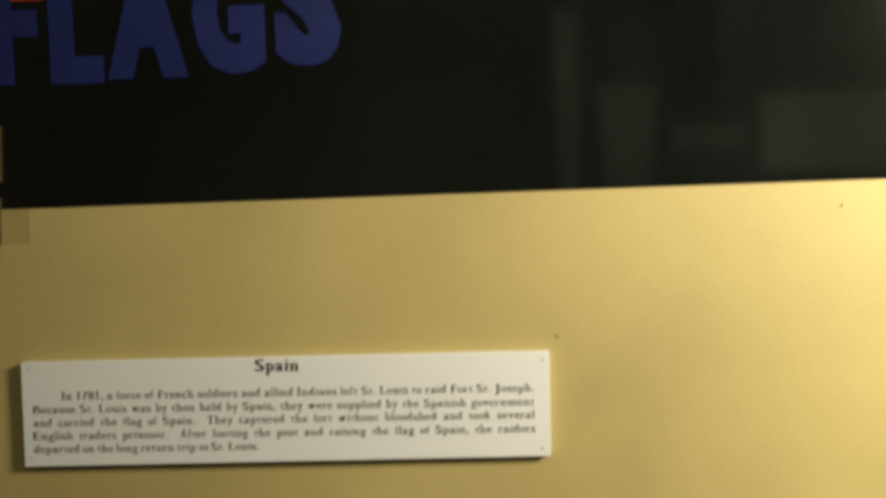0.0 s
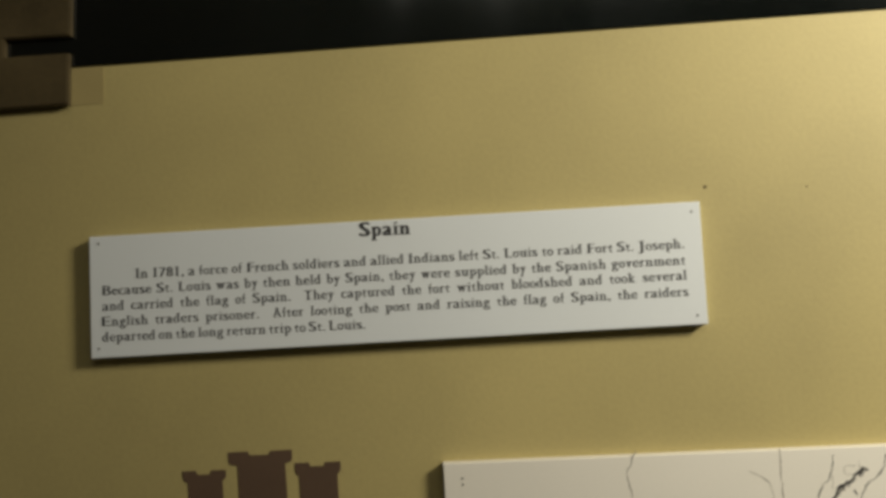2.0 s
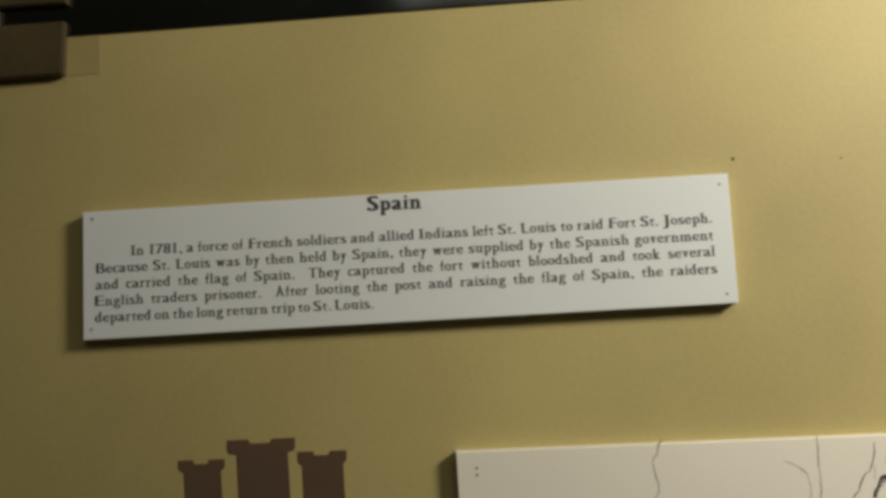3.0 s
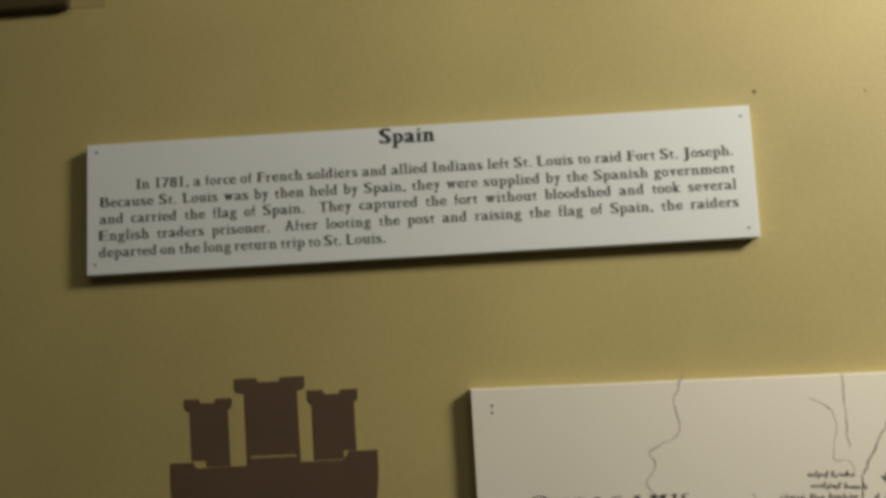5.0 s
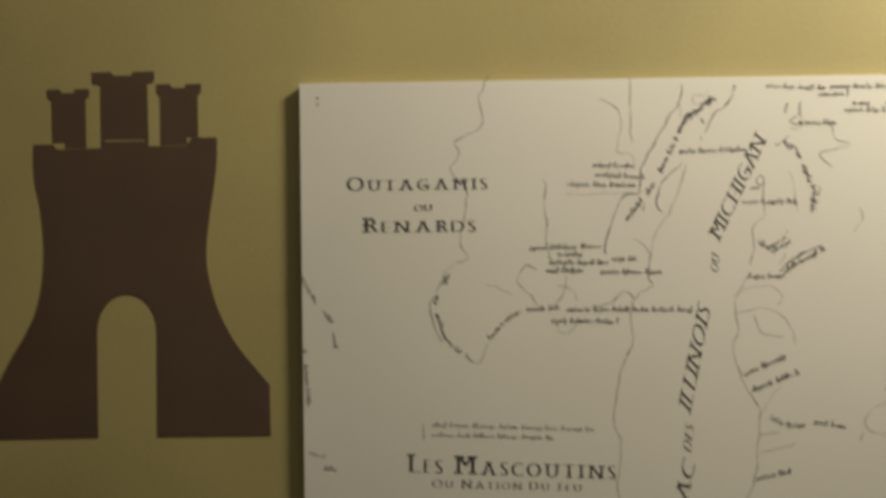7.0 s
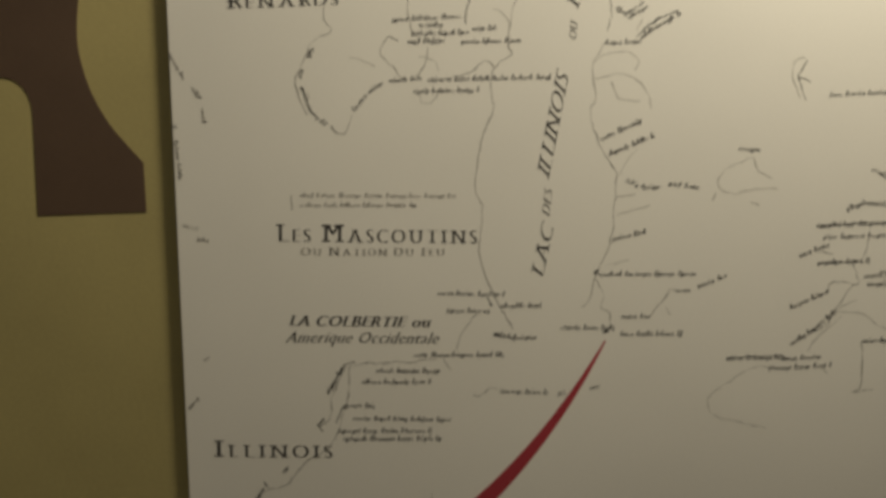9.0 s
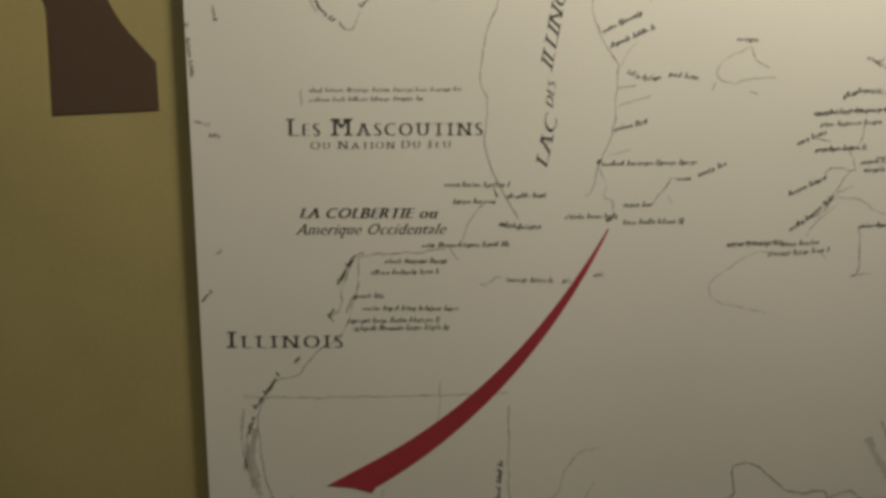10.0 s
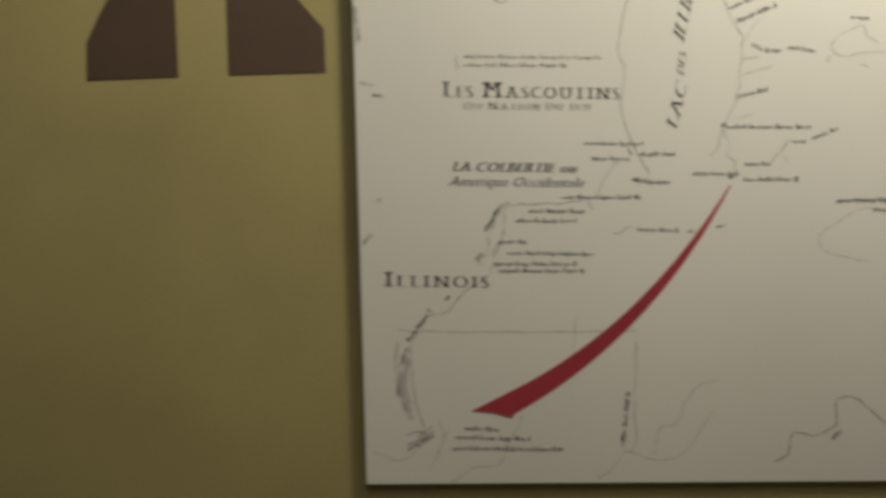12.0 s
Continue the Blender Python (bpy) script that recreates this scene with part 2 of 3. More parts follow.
def reflection_banner(x0, x1, z0, z1, folds, label):
    """Unseen cloth added to put streaks in the panel's gloss; it hangs in soft upright folds from a rod, a little
    narrower towards its foot.
    """
    banner = thing("reflection_banner", label, "banner")
    bm = bmesh.new()
    wide, high = 12 * folds, 14
    rows = []
    for k in range(high + 1):
        v = k / high
        rows.append([bm.verts.new((x0 + (x1 - x0) * (0.5 + (u / wide - 0.5) * (0.62 + 0.38 * v)), -2.74 + (0.016 + 0.01 * (1 - v)) * math.sin(2 * math.pi * folds * u / wide + 0.9 * v), z0 + (z1 - z0) * v)) for u in range(wide + 1)])
    for low, top in zip(rows, rows[1:]):
        for a, b, c, d in zip(low, low[1:], top[1:], top):
            bm.faces.new((a, b, c, d))
    bmesh.ops.solidify(bm, geom=bm.faces[:], thickness=0.003)
    part("cloth", bm, CLOTH, banner)
    part("rod", block(x0 - 0.03, x1 + 0.03, -2.75, -2.73, z1 - 0.008, z1 + 0.012, 0.004), DARK, banner)
    for x in (x0 - 0.02, x1 + 0.01):
        part("wall_hook", block(x, x + 0.01, -2.8, -2.751, z1 - 0.006, z1 + 0.006), STEEL, banner)


reflection_board(1.33, 2.3, 1.78, 2.12, GREY, "unseen pale grey framed board added to show in the panel gloss")
reflection_board(0.98, 1.31, 1.88, 2.0, DULL, "unseen small dull grey framed board added to show in the panel gloss")
reflection_banner(0.68, 0.92, 1.62, 2.16, 3, "unseen pale cloth banner hanging in folds, added to show in the panel gloss")
reflection_banner(0.51, 0.62, 1.66, 2.46, 2, "unseen narrow pale cloth banner hanging in folds, added to show in the panel gloss")
rng = random.Random(4)
for x, z, r in ((0.2071, 1.5893, 0.0011), (0.4200, 1.6820, 0.0010), (0.2730, 1.5856, 0.0004)):
    bm = disc(x, 0.0, z, r, 0.0006, 9)
    for v in bm.verts:
        v.co.x += rng.uniform(-0.3, 0.3) * r
        v.co.z += rng.uniform(-0.6, 0.6) * r
    part("nail_hole", bm, CHIP, wall, "small dark nail hole")

# ---- the black heading panel with its large lettering ----
panel = thing("heading_panel", "glossy black heading panel with dark blue lettering on the ochre wall", "sign")
part("backing", slab([(-0.62, 1.6945), (1.3, 1.7058), (1.3, 2.25), (-0.62, 2.25)], -0.0015, 0.0, 0.0004), BLACK, panel)
for a, b, z in ((-0.2054, -0.1712, 1.8521), (-0.1496, -0.1102, 1.8524), (-0.0708, 0.0182, 1.8572)):
    part("red_bar", slab([(a, z), (b, z), (b, z + 0.075), (a, z + 0.075)], -0.0019, -0.0014), REDP, panel, "red lettering shown as a bar")
for ch, x0, x1, z0, top in (("F", -0.2139, -0.1756, 1.7947, 1.8711), ("L", -0.1673, -0.1265, 1.7941, 1.8716), ("A", -0.1240, -0.0629, 1.7965, 1.8740), ("G", -0.0589, -0.0044, 1.7990, 1.8777), ("S", 0.0025, 0.0527, 1.8035, 1.8843)):
    lettering(ch, x0, x1, z0, z0, top - z0, -0.0023, BLUE, panel, bold=0.08, name="letter", thin=-0.045)

# ---- the notched wooden bracket beside it ----
bracket = thing("wooden_bracket", "notched aged brown wooden board mounted beside the black panel", "wood trim")
notched = [(-0.3175, 1.6690), (-0.2120, 1.6702), (-0.2108, 1.7052), (-0.2550, 1.7050), (-0.2546, 1.7175), (-0.2093, 1.7172), (-0.2078, 1.7590), (-0.2468, 1.7578), (-0.2455, 1.86), (-0.2455, 2.15), (-0.3175, 2.15)]
part("board", slab(notched, -0.0066, -0.0016, 0.0009), WOOD, bracket)
part("spacer", block(-0.312, -0.25, -0.0016, 0.0, 1.672, 1.69), WOOD, bracket)
# thin patch in a darker wall tone that paints the bracket's faint shadow
tape = thing("shadow_patch", "small tan patch painted as the bracket's shadow on the ochre wall", "tape")
part("strip", slab([(-0.2160, 1.6705), (-0.1900, 1.6708), (-0.1898, 1.6967), (-0.2160, 1.6966)], -0.0003, 0.0), SHADOW_TAN, tape)

# ---- the label about Spain ----
FRONT = -0.008
label_board = thing("text_label", "white printed museum label board headed Spain, pinned to the wall", "label")
part("board", slab([(-0.200, 1.500), (0.200, 1.500), (0.2005, 1.5790), (-0.1993, 1.5798)], FRONT, 0.0, 0.0004), BOARD, label_board)
lettering("Spain", -0.0208, 0.0128, 1.5695, 1.5690, 0.0092, FRONT - 0.00012, INK, label_board, bold=0.11, serif=0.06, name="title", thin=0.005, book=True)
LINES = (
    ("In 1781, a force of French soldiers and allied Indians left St. Louis to raid Fort St. Joseph.", -0.1693, 0.1886, 1.5509, 1.5494),
    ("Because St. Louis was by then held by Spain, they were supplied by the Spanish government", -0.1913, 0.1886, 1.5409, 1.5389),
    ("and carried the flag of Spain.  They captured the fort without bloodshed and took several", -0.1918, 0.1888, 1.5308, 1.5291),
    ("English traders prisoner.  After looting the post and raising the flag of Spain, the raiders", -0.1922, 0.1891, 1.5207, 1.5186),
    ("departed on the long return trip to St. Louis.", -0.1924, -0.0196, 1.5106, 1.5095),
)
for text, x0, x1, z0, z1 in LINES:
    lettering(text, x0, x1, z0, z1, 0.00625, FRONT - 0.00012, INK, label_board, bold=0.07, serif=0.085, name="text_line", thin=0.012, book=True)
for x, z in ((-0.1930, 1.5751), (0.1950, 1.5728), (0.1938, 1.5060), (-0.1946, 1.5063)):
    part("pin", disc(x, FRONT, z, 0.0008, 0.0005), STEEL, label_board, "small steel pin head")

# ---- the castle silhouette ----
castle = thing("castle_silhouette", "flat dark brown three-towered castle cut-out on the ochre wall", "emblem")


def arc(points):
    return [(x / 1000, z / 1000) for x, z in smooth(points, 4.0)]


left_side = arc([(-153.6, 1386.6), (-153.4, 1372), (-152.2, 1359), (-148.8, 1344.5), (-146.3, 1321), (-146.9, 1298), (-151, 1277.5), (-158.4, 1261), (-167.7, 1245.5), (-180.0, 1221.5)])
right_side = arc([(3.0, 1226.5), (-7.0, 1238.2), (-19.8, 1254.6), (-30.9, 1276.6), (-37.2, 1300.6), (-37.8, 1319), (-35.5, 1339.5), (-32.9, 1356), (-31.0, 1373), (-30.8, 1388.6)])
arch = [(-0.0907 - 0.0200 * math.cos(a * math.pi / 12), 1.2622 + 0.0242 * math.sin(a * math.pi / 12)) for a in range(13)]
crenels = [(-0.0475, 1.3886), (-0.0510, 1.3836), (-0.0770, 1.3838), (-0.0792, 1.3872), (-0.1059, 1.3874), (-0.1078, 1.3831), (-0.1385, 1.3830), (-0.1405, 1.3864)]
body = left_side + [(-0.1808, 1.1927), (-0.1098, 1.1935)] + arch + [(-0.0704, 1.1936), (0.0036, 1.1937)] + right_side + crenels
part("gatehouse", slab(body, -0.0007, 0.0, 0.00015), BROWN, castle)


def tower(x0, x1, s0, s1, feet, neck, top, lean):
    """A turret: a shaft from s0 to s1 under a notched cap from x0 to x1."""
    w = x1 - x0
    pts = feet + [(s1 + lean, neck), (x1 - 0.001, neck + 0.001), (x1, neck + 0.003), (x1, top), (x0 + w * 0.66, top), (x0 + w * 0.63, top - 0.0024),
           (x0 + w * 0.34, top - 0.0022), (x0 + w * 0.31, top + 0.0003), (x0, top + 0.0003), (x0, neck + 0.003), (x0 + 0.001, neck + 0.001), (s0 + lean, neck)]
    part("turret", slab(pts, -0.0004, 0.0, 0.0001), BROWN, castle)


tower(-0.1452, -0.1165, -0.1411, -0.1182, [(-0.1411, 1.3874), (-0.1325, 1.3874), (-0.1325, 1.3838), (-0.1182, 1.3836)], 1.4159, 1.4230, -0.0008)
tower(-0.1147, -0.0727, -0.1083, -0.0768, [(-0.1082, 1.3838), (-0.1060, 1.3838), (-0.1060, 1.3888), (-0.0790, 1.3884), (-0.0790, 1.3842), (-0.0764, 1.3842)], 1.4250, 1.4337, -0.0006)
tower(-0.0713, -0.0413, -0.0684, -0.0433, [(-0.0684, 1.3844), (-0.0508, 1.3844), (-0.0508, 1.3892), (-0.0433, 1.3891)], 1.4165, 1.4246, -0.0003)

# ---- the old map ----
map_board = thing("map_board", "large white board printed with an old French map of the lakes", "map")
part("board", slab([(0.0274, 0.8796), (0.850, 0.8780), (0.850, 1.4120), (0.0254, 1.4209)], FRONT, 0.0, 0.0005), PAPER, map_board)
for z in (1.4111, 1.4071):
    part("pin", disc(0.0375, FRONT, z, 0.0008, 0.0004), STEEL, map_board, "small steel pin head")
ink_rng = random.Random(11)
layers = itertools.cycle([k * 0.000006 for k in range(14)])


def line(mat, width, *points, name="river_line"):
    """A drawn line on the map through these places (millimetres along the wall and up), its width wavering a little."""
    path = smooth(points)
    bm, last = bmesh.new(), None
    level = FRONT - 0.00005 - next(layers)
    for i, p in enumerate(path):
        a, b = path[max(0, i - 1)], path[min(len(path) - 1, i + 1)]
        press = 0.85 + 0.75 * noise.noise(Vector((p.x * 0.23, p.y * 0.23, 7.5)))
        side = Vector((-(b - a).y, (b - a).x)).normalized() * width * 0.5 * max(0.3, press) * ink_rng.uniform(0.75, 1.25)
        p = p + side.normalized() * (noise.noise(Vector((p.x * 0.16, p.y * 0.16, 2.5))) * 0.8 + noise.noise(Vector((p.x * 0.5, p.y * 0.5, 4.5))) * 0.7)
        p = p + Vector((ink_rng.uniform(-0.3, 0.3), ink_rng.uniform(-0.3, 0.3)))
        pair = [bm.verts.new(((p + s).x / 1000, level, (p + s).y / 1000)) for s in (side, -side)]
        if last:
            bm.faces.new((*last, *reversed(pair)))
        last = pair
    part(name, bm, mat, map_board)


def bars(mat, height, *rows):
    """Small names on the map as broken bars, each from one end to the other (millimetres), height high."""
    for x0, z0, x1, z1 in rows:
        bm, start, way = bmesh.new(), Vector((x0, z0)), Vector((x1 - x0, z1 - z0))
        length = way.length
        face = FRONT - 0.00015 - next(layers)
        way.normalize()
        up, s, word = Vector((-way.y, way.x)), 0.0, ink_rng.uniform(7, 16)
        def stroke(at, low, high, w, lean):
            a, b = start + way * at + up * low, start + way * (at + lean) + up * high
            bm.faces.new([bm.verts.new((q.x / 1000, face, q.y / 1000)) for q in (a, a + way * w, b + way * w, b)])

        foot = -0.36 * height
        while s < length:
            w = ink_rng.choice((0.3, 0.4, 0.55, 0.75, 0.95, 1.15))
            h = height * ink_rng.choice((0.5, 0.55, 0.6, 0.65, 0.7, 1.1))
            drop = height * ink_rng.choice((0, 0, 0, 0, 0.3)) + ink_rng.uniform(-0.12, 0.12)
            stroke(s, foot - drop, foot + h, w, 0.3 * (h + drop))
            step = w + ink_rng.uniform(0.35, 0.95)
            if ink_rng.random() < 0.28:
                level = foot + ink_rng.choice((0.0, 0.42 * height))
                stroke(s, level, level + 0.4, step + 0.3, 0.1)
            s += step
            word -= step
            if word < 0:
                s, word = s + 1.7, ink_rng.uniform(6, 15)
                if s < length:
                    stroke(s, foot - 0.1, foot + 1.15 * height, 0.9, 0.35 * height)
                    s += 1.5
        part("name_bar", bm, mat, map_board)


# shores, rivers and frame lines
line(RIVER, 0.6, (148.0, 1422.6), (144.8, 1415.7), (141.6, 1408.9), (143.3, 1396.0), (142.1, 1389.1), (125.6, 1380.3), (128.5, 1373.3), (123.1, 1361.4), (131.0, 1353.3), (132.7, 1341.2), (128.0, 1316.0), (132.9, 1306.8), (122.5, 1300.9))
line(RIVER, 0.6, (122.5, 1300.9), (117.2, 1294.8), (112.8, 1285.7), (108.4, 1276.6), (110.1, 1264.2), (115.0, 1252.8))
line(RIVER, 0.6, (130.2, 1243.2), (138.4, 1240.0), (144.9, 1251.3))
line(RIVER, 0.6, (181.1, 1354.7), (183.1, 1348.7), (181.8, 1338.6), (183.7, 1325.5), (182.5, 1316.3), (184.3, 1304.1))
line(RIVER, 0.6, (175.9, 1298.1), (169.8, 1301.2), (164.4, 1290.1), (172.5, 1280.7), (177.5, 1273.4))
line(FAINT, 0.7, (143.7, 1288.3), (150.9, 1286.2), (160.1, 1281.9))
line(RIVER, 0.6, (238.3, 1420.0), (238.1, 1395.2), (237.9, 1377.3))
line(FAINT, 0.7, (217.7, 1406.3), (225.9, 1402.3), (231.9, 1393.3), (228.6, 1372.3), (235.8, 1370.3), (239.8, 1367.2), (238.7, 1361.2))
line(MAPINK, 0.75, (271.0, 1413.9), (267.9, 1400.0), (261.7, 1393.0), (250.2, 1372.1), (242.9, 1360.1), (241.7, 1346.0), (231.3, 1342.1), (221.8, 1320.9), (219.5, 1306.7))
line(MAPINK, 0.75, (303.9, 1412.6), (299.8, 1401.7), (291.5, 1395.8), (284.3, 1382.8))
line(FAINT, 0.7, (286.4, 1409.8), (286.4, 1402.8), (278.2, 1400.9), (278.2, 1405.9), (284.3, 1406.8))
line(MAPINK, 0.75, (269.7, 1363.9), (263.5, 1358.9), (255.2, 1348.9), (253.0, 1337.8), (256.1, 1332.7))
line(RIVER, 0.6, (271.8, 1362.9), (265.5, 1341.7), (253.9, 1322.5), (249.7, 1313.4), (246.4, 1292.0), (248.4, 1286.8), (236.9, 1277.7), (234.6, 1262.2), (235.6, 1252.9), (228.0, 1233.2))
line(RIVER, 0.6, (228.0, 1233.2), (222.4, 1203.9), (226.5, 1188.0), (224.2, 1157.0), (232.5, 1132.5), (243.5, 1109.5))
line(RIVER, 0.6, (319.5, 1351.3), (319.6, 1337.0), (318.5, 1327.9), (312.3, 1322.8), (312.3, 1308.5), (310.2, 1298.3))
line(RIVER, 0.6, (308.1, 1291.1), (299.7, 1276.7), (300.7, 1255.9), (297.6, 1248.7), (300.7, 1230.8), (312.4, 1208.5), (312.4, 1201.1))
line(RIVER, 0.6, (312.4, 1201.1), (310.3, 1180.9), (307.9, 1163.7), (297.7, 1141.4), (295.1, 1129.9), (288.6, 1122.8))
line(FAINT, 0.7, (297.7, 1141.4), (302.5, 1129.7), (301.1, 1122.5), (306.1, 1118.2), (306.6, 1109.0))
line(FAINT, 0.7, (300.7, 1268.4), (315.5, 1271.3), (329.2, 1265.9), (334.5, 1256.4), (335.6, 1248.1))
line(FAINT, 0.7, (311.3, 1266.2), (316.6, 1255.7), (329.3, 1253.4))
line(FAINT, 0.7, (300.8, 1278.8), (308.1, 1283.8), (322.8, 1284.7), (329.2, 1278.4), (326.0, 1273.2))
line(FAINT, 0.7, (314.5, 1206.3), (319.8, 1215.8), (326.2, 1223.0))
line(FAINT, 0.7, (312.4, 1180.9), (333.8, 1186.9))
line(FAINT, 0.7, (312.4, 1192.6), (324.1, 1194.5))
line(FAINT, 0.7, (304.3, 1148.7), (319.2, 1152.7))
line(FAINT, 0.7, (399.9, 1215.3), (388.2, 1211.3), (378.6, 1204.0), (377.6, 1196.6), (385.2, 1192.2), (397.0, 1194.1), (414.2, 1194.8))
line(FAINT, 0.7, (399.9, 1215.3), (403.3, 1205.7), (410.9, 1201.3))
line(RIVER, 0.6, (331.9, 1115.5), (341.0, 1126.7), (345.6, 1132.9), (349.7, 1131.7))
line(RIVER, 0.6, (470.8, 1161.1), (466.0, 1148.2), (459.6, 1148.3), (463.9, 1134.2))
line(RIVER, 0.6, (463.9, 1134.2), (456.5, 1128.1), (449.4, 1116.8), (440.4, 1105.7), (424.2, 1099.0))
line(RIVER, 0.6, (463.5, 1132.1), (448.1, 1134.6), (443.9, 1128.4))
line(FAINT, 0.7, (411.9, 1081.0), (396.6, 1081.3), (381.2, 1072.4), (367.7, 1061.4), (371.6, 1051.0), (384.8, 1046.6), (403.1, 1042.1))
line(RIVER, 0.6, (464.8, 1096.0), (464.7, 1082.8), (463.5, 1067.5), (458.3, 1063.5))
line(FAINT, 0.7, (449.0, 1114.7), (464.6, 1114.3), (477.4, 1104.8), (488.3, 1102.5))
line(FAINT, 0.7, (452.8, 1112.6), (439.9, 1101.7), (430.6, 1090.7))
line(RIVER, 0.6, (221.9, 1121.3), (212.4, 1110.2), (209.2, 1105.2), (206.0, 1097.1), (200.8, 1093.1))
line(RIVER, 0.6, (194.5, 1092.2), (177.9, 1090.5), (136.4, 1089.4))
line(RIVER, 0.6, (136.4, 1089.4), (136.0, 1074.9), (133.6, 1062.5), (126.9, 1043.9), (120.4, 1033.7), (108.8, 1028.7), (98.0, 1017.5), (92.6, 1011.3), (74.7, 1005.4), (64.7, 986.8), (63.4, 978.4), (65.9, 947.1), (72.8, 923.0))
line(RIVER, 0.6, (134.3, 1088.4), (128.8, 1078.2), (124.4, 1066.9), (123.0, 1055.5), (117.6, 1049.3))
line(FAINT, 0.7, (197.6, 1092.1), (202.6, 1083.8))
line(RIVER, 0.6, (216.7, 1067.9), (220.8, 1066.8), (227.2, 1071.8), (232.3, 1071.7))
line(FAINT, 0.7, (54.5, 997.4), (97.4, 995.5), (152.7, 994.5), (232.6, 993.9))
line(FAINT, 0.7, (188.3, 1004.2), (186.9, 990.7), (184.5, 975.1))
line(RIVER, 0.6, (232.5, 985.6), (231.8, 954.3), (230.3, 930.2), (232.1, 914.4), (229.7, 903.0))
line(RIVER, 0.6, (146.1, 930.9), (141.7, 920.5), (137.4, 913.2), (134.0, 902.8))
line(FAINT, 0.7, (33.6, 904.9), (50.2, 898.2), (62.9, 902.2), (79.0, 917.6))
line(FAINT, 0.7, (78.3, 891.4), (87.2, 913.2), (89.5, 921.6))
line(FAINT, 0.7, (92.7, 880.6), (109.7, 891.8), (127.5, 893.5), (134.1, 908.1))
line(FAINT, 0.7, (201.2, 881.6), (213.9, 890.8), (224.6, 903.1), (246.2, 896.4), (267.0, 902.2), (288.3, 932.1))
line(FAINT, 0.7, (244.2, 900.6), (249.8, 920.3), (262.3, 924.3), (268.9, 941.0), (279.4, 952.3), (291.8, 956.3))
line(RIVER, 0.9, (334.1, 894.6), (343.4, 899.6), (345.8, 913.1), (350.0, 916.2), (361.2, 913.8), (378.9, 921.9), (378.0, 938.8), (383.2, 941.8), (394.5, 940.6), (414.8, 923.2), (436.3, 922.8), (441.4, 918.5), (454.7, 922.4), (462.9, 915.9), (484.3, 917.6))
line(RIVER, 0.6, (413.2, 1387.7), (418.5, 1380.6), (425.9, 1377.5), (435.5, 1374.4))
line(RIVER, 0.6, (364.1, 1386.2), (365.2, 1377.1), (373.6, 1373.0), (358.0, 1369.1), (355.9, 1366.1), (362.3, 1358.9))
line(FAINT, 0.7, (378.3, 1333.3), (380.4, 1326.1), (374.2, 1318.0))
line(FAINT, 0.7, (433.1, 1276.8), (426.8, 1273.8), (425.9, 1261.2), (429.3, 1251.7))
line(FAINT, 0.7, (337.1, 1384.4), (344.4, 1385.3), (344.3, 1401.4))
# small names
bars(SCRIPT, 3.0, (213.1, 1363.5, 238.8, 1362.2), (214.0, 1357.4, 244.9, 1355.1), (196.4, 1351.6, 238.6, 1350.1), (233.2, 1327.9, 242.7, 1339.9), (246.8, 1343.9, 251.0, 1351.0), (255.2, 1358.0, 266.7, 1380.0), (267.8, 1383.0, 271.9, 1391.0), (271.9, 1391.0, 290.5, 1403.8))
bars(SCRIPT, 3.0, (267.7, 1371.0, 312.2, 1371.5), (342.3, 1387.3, 366.2, 1387.1), (333.0, 1376.4, 338.2, 1371.3), (340.3, 1373.3, 343.4, 1365.2), (344.5, 1361.1, 351.9, 1342.8), (350.9, 1342.8, 348.9, 1329.5), (306.0, 1338.2, 339.4, 1337.8), (315.4, 1313.6, 321.7, 1308.4))
bars(SCRIPT, 3.0, (322.8, 1306.3, 335.3, 1313.3), (308.1, 1291.1, 330.2, 1290.8), (330.2, 1292.8, 338.6, 1298.9), (338.6, 1298.9, 356.4, 1307.9), (172.1, 1311.4, 216.5, 1311.8), (189.5, 1307.1, 206.1, 1306.9), (184.3, 1302.0, 221.5, 1301.5), (182.1, 1297.0, 206.9, 1296.6))
bars(SCRIPT, 3.0, (223.6, 1303.5, 239.2, 1303.3), (216.3, 1295.5, 253.7, 1294.9), (194.1, 1272.1, 271.3, 1270.9), (184.6, 1265.1, 226.3, 1264.4), (121.3, 1295.8, 117.0, 1289.7), (113.7, 1282.6, 111.5, 1276.5), (112.4, 1271.4, 117.1, 1256.9), (117.1, 1255.9, 126.2, 1246.4))
bars(SCRIPT, 3.0, (145.0, 1254.4, 153.5, 1263.5), (155.6, 1265.5, 165.1, 1271.6), (169.2, 1272.5, 190.0, 1273.2), (195.9, 1134.4, 237.7, 1132.4), (236.5, 1125.1, 262.6, 1124.5), (201.1, 1122.9, 228.2, 1122.2), (232.1, 1107.7, 243.4, 1104.4), (243.4, 1104.4, 257.8, 1104.0))
bars(SCRIPT, 3.0, (179.0, 1094.6, 236.9, 1093.3), (153.9, 1084.9, 194.3, 1083.9), (144.4, 1077.8, 190.0, 1076.8), (234.3, 1069.6, 265.2, 1067.9), (271.4, 1067.7, 276.5, 1067.6), (292.0, 1070.3, 298.2, 1071.2), (131.5, 1062.6, 151.3, 1062.1), (137.6, 1054.1, 202.9, 1051.6))
bars(SCRIPT, 3.0, (126.9, 1046.0, 188.2, 1044.7), (131.0, 1040.7, 195.4, 1039.4), (121.3, 1071.1, 132.2, 1087.5), (114.5, 1049.4, 118.8, 1054.5), (89.7, 1019.7, 94.0, 1022.8), (61.6, 988.9, 79.0, 1011.6), (57.0, 972.3, 60.4, 982.7), (103.1, 922.3, 130.3, 920.7))
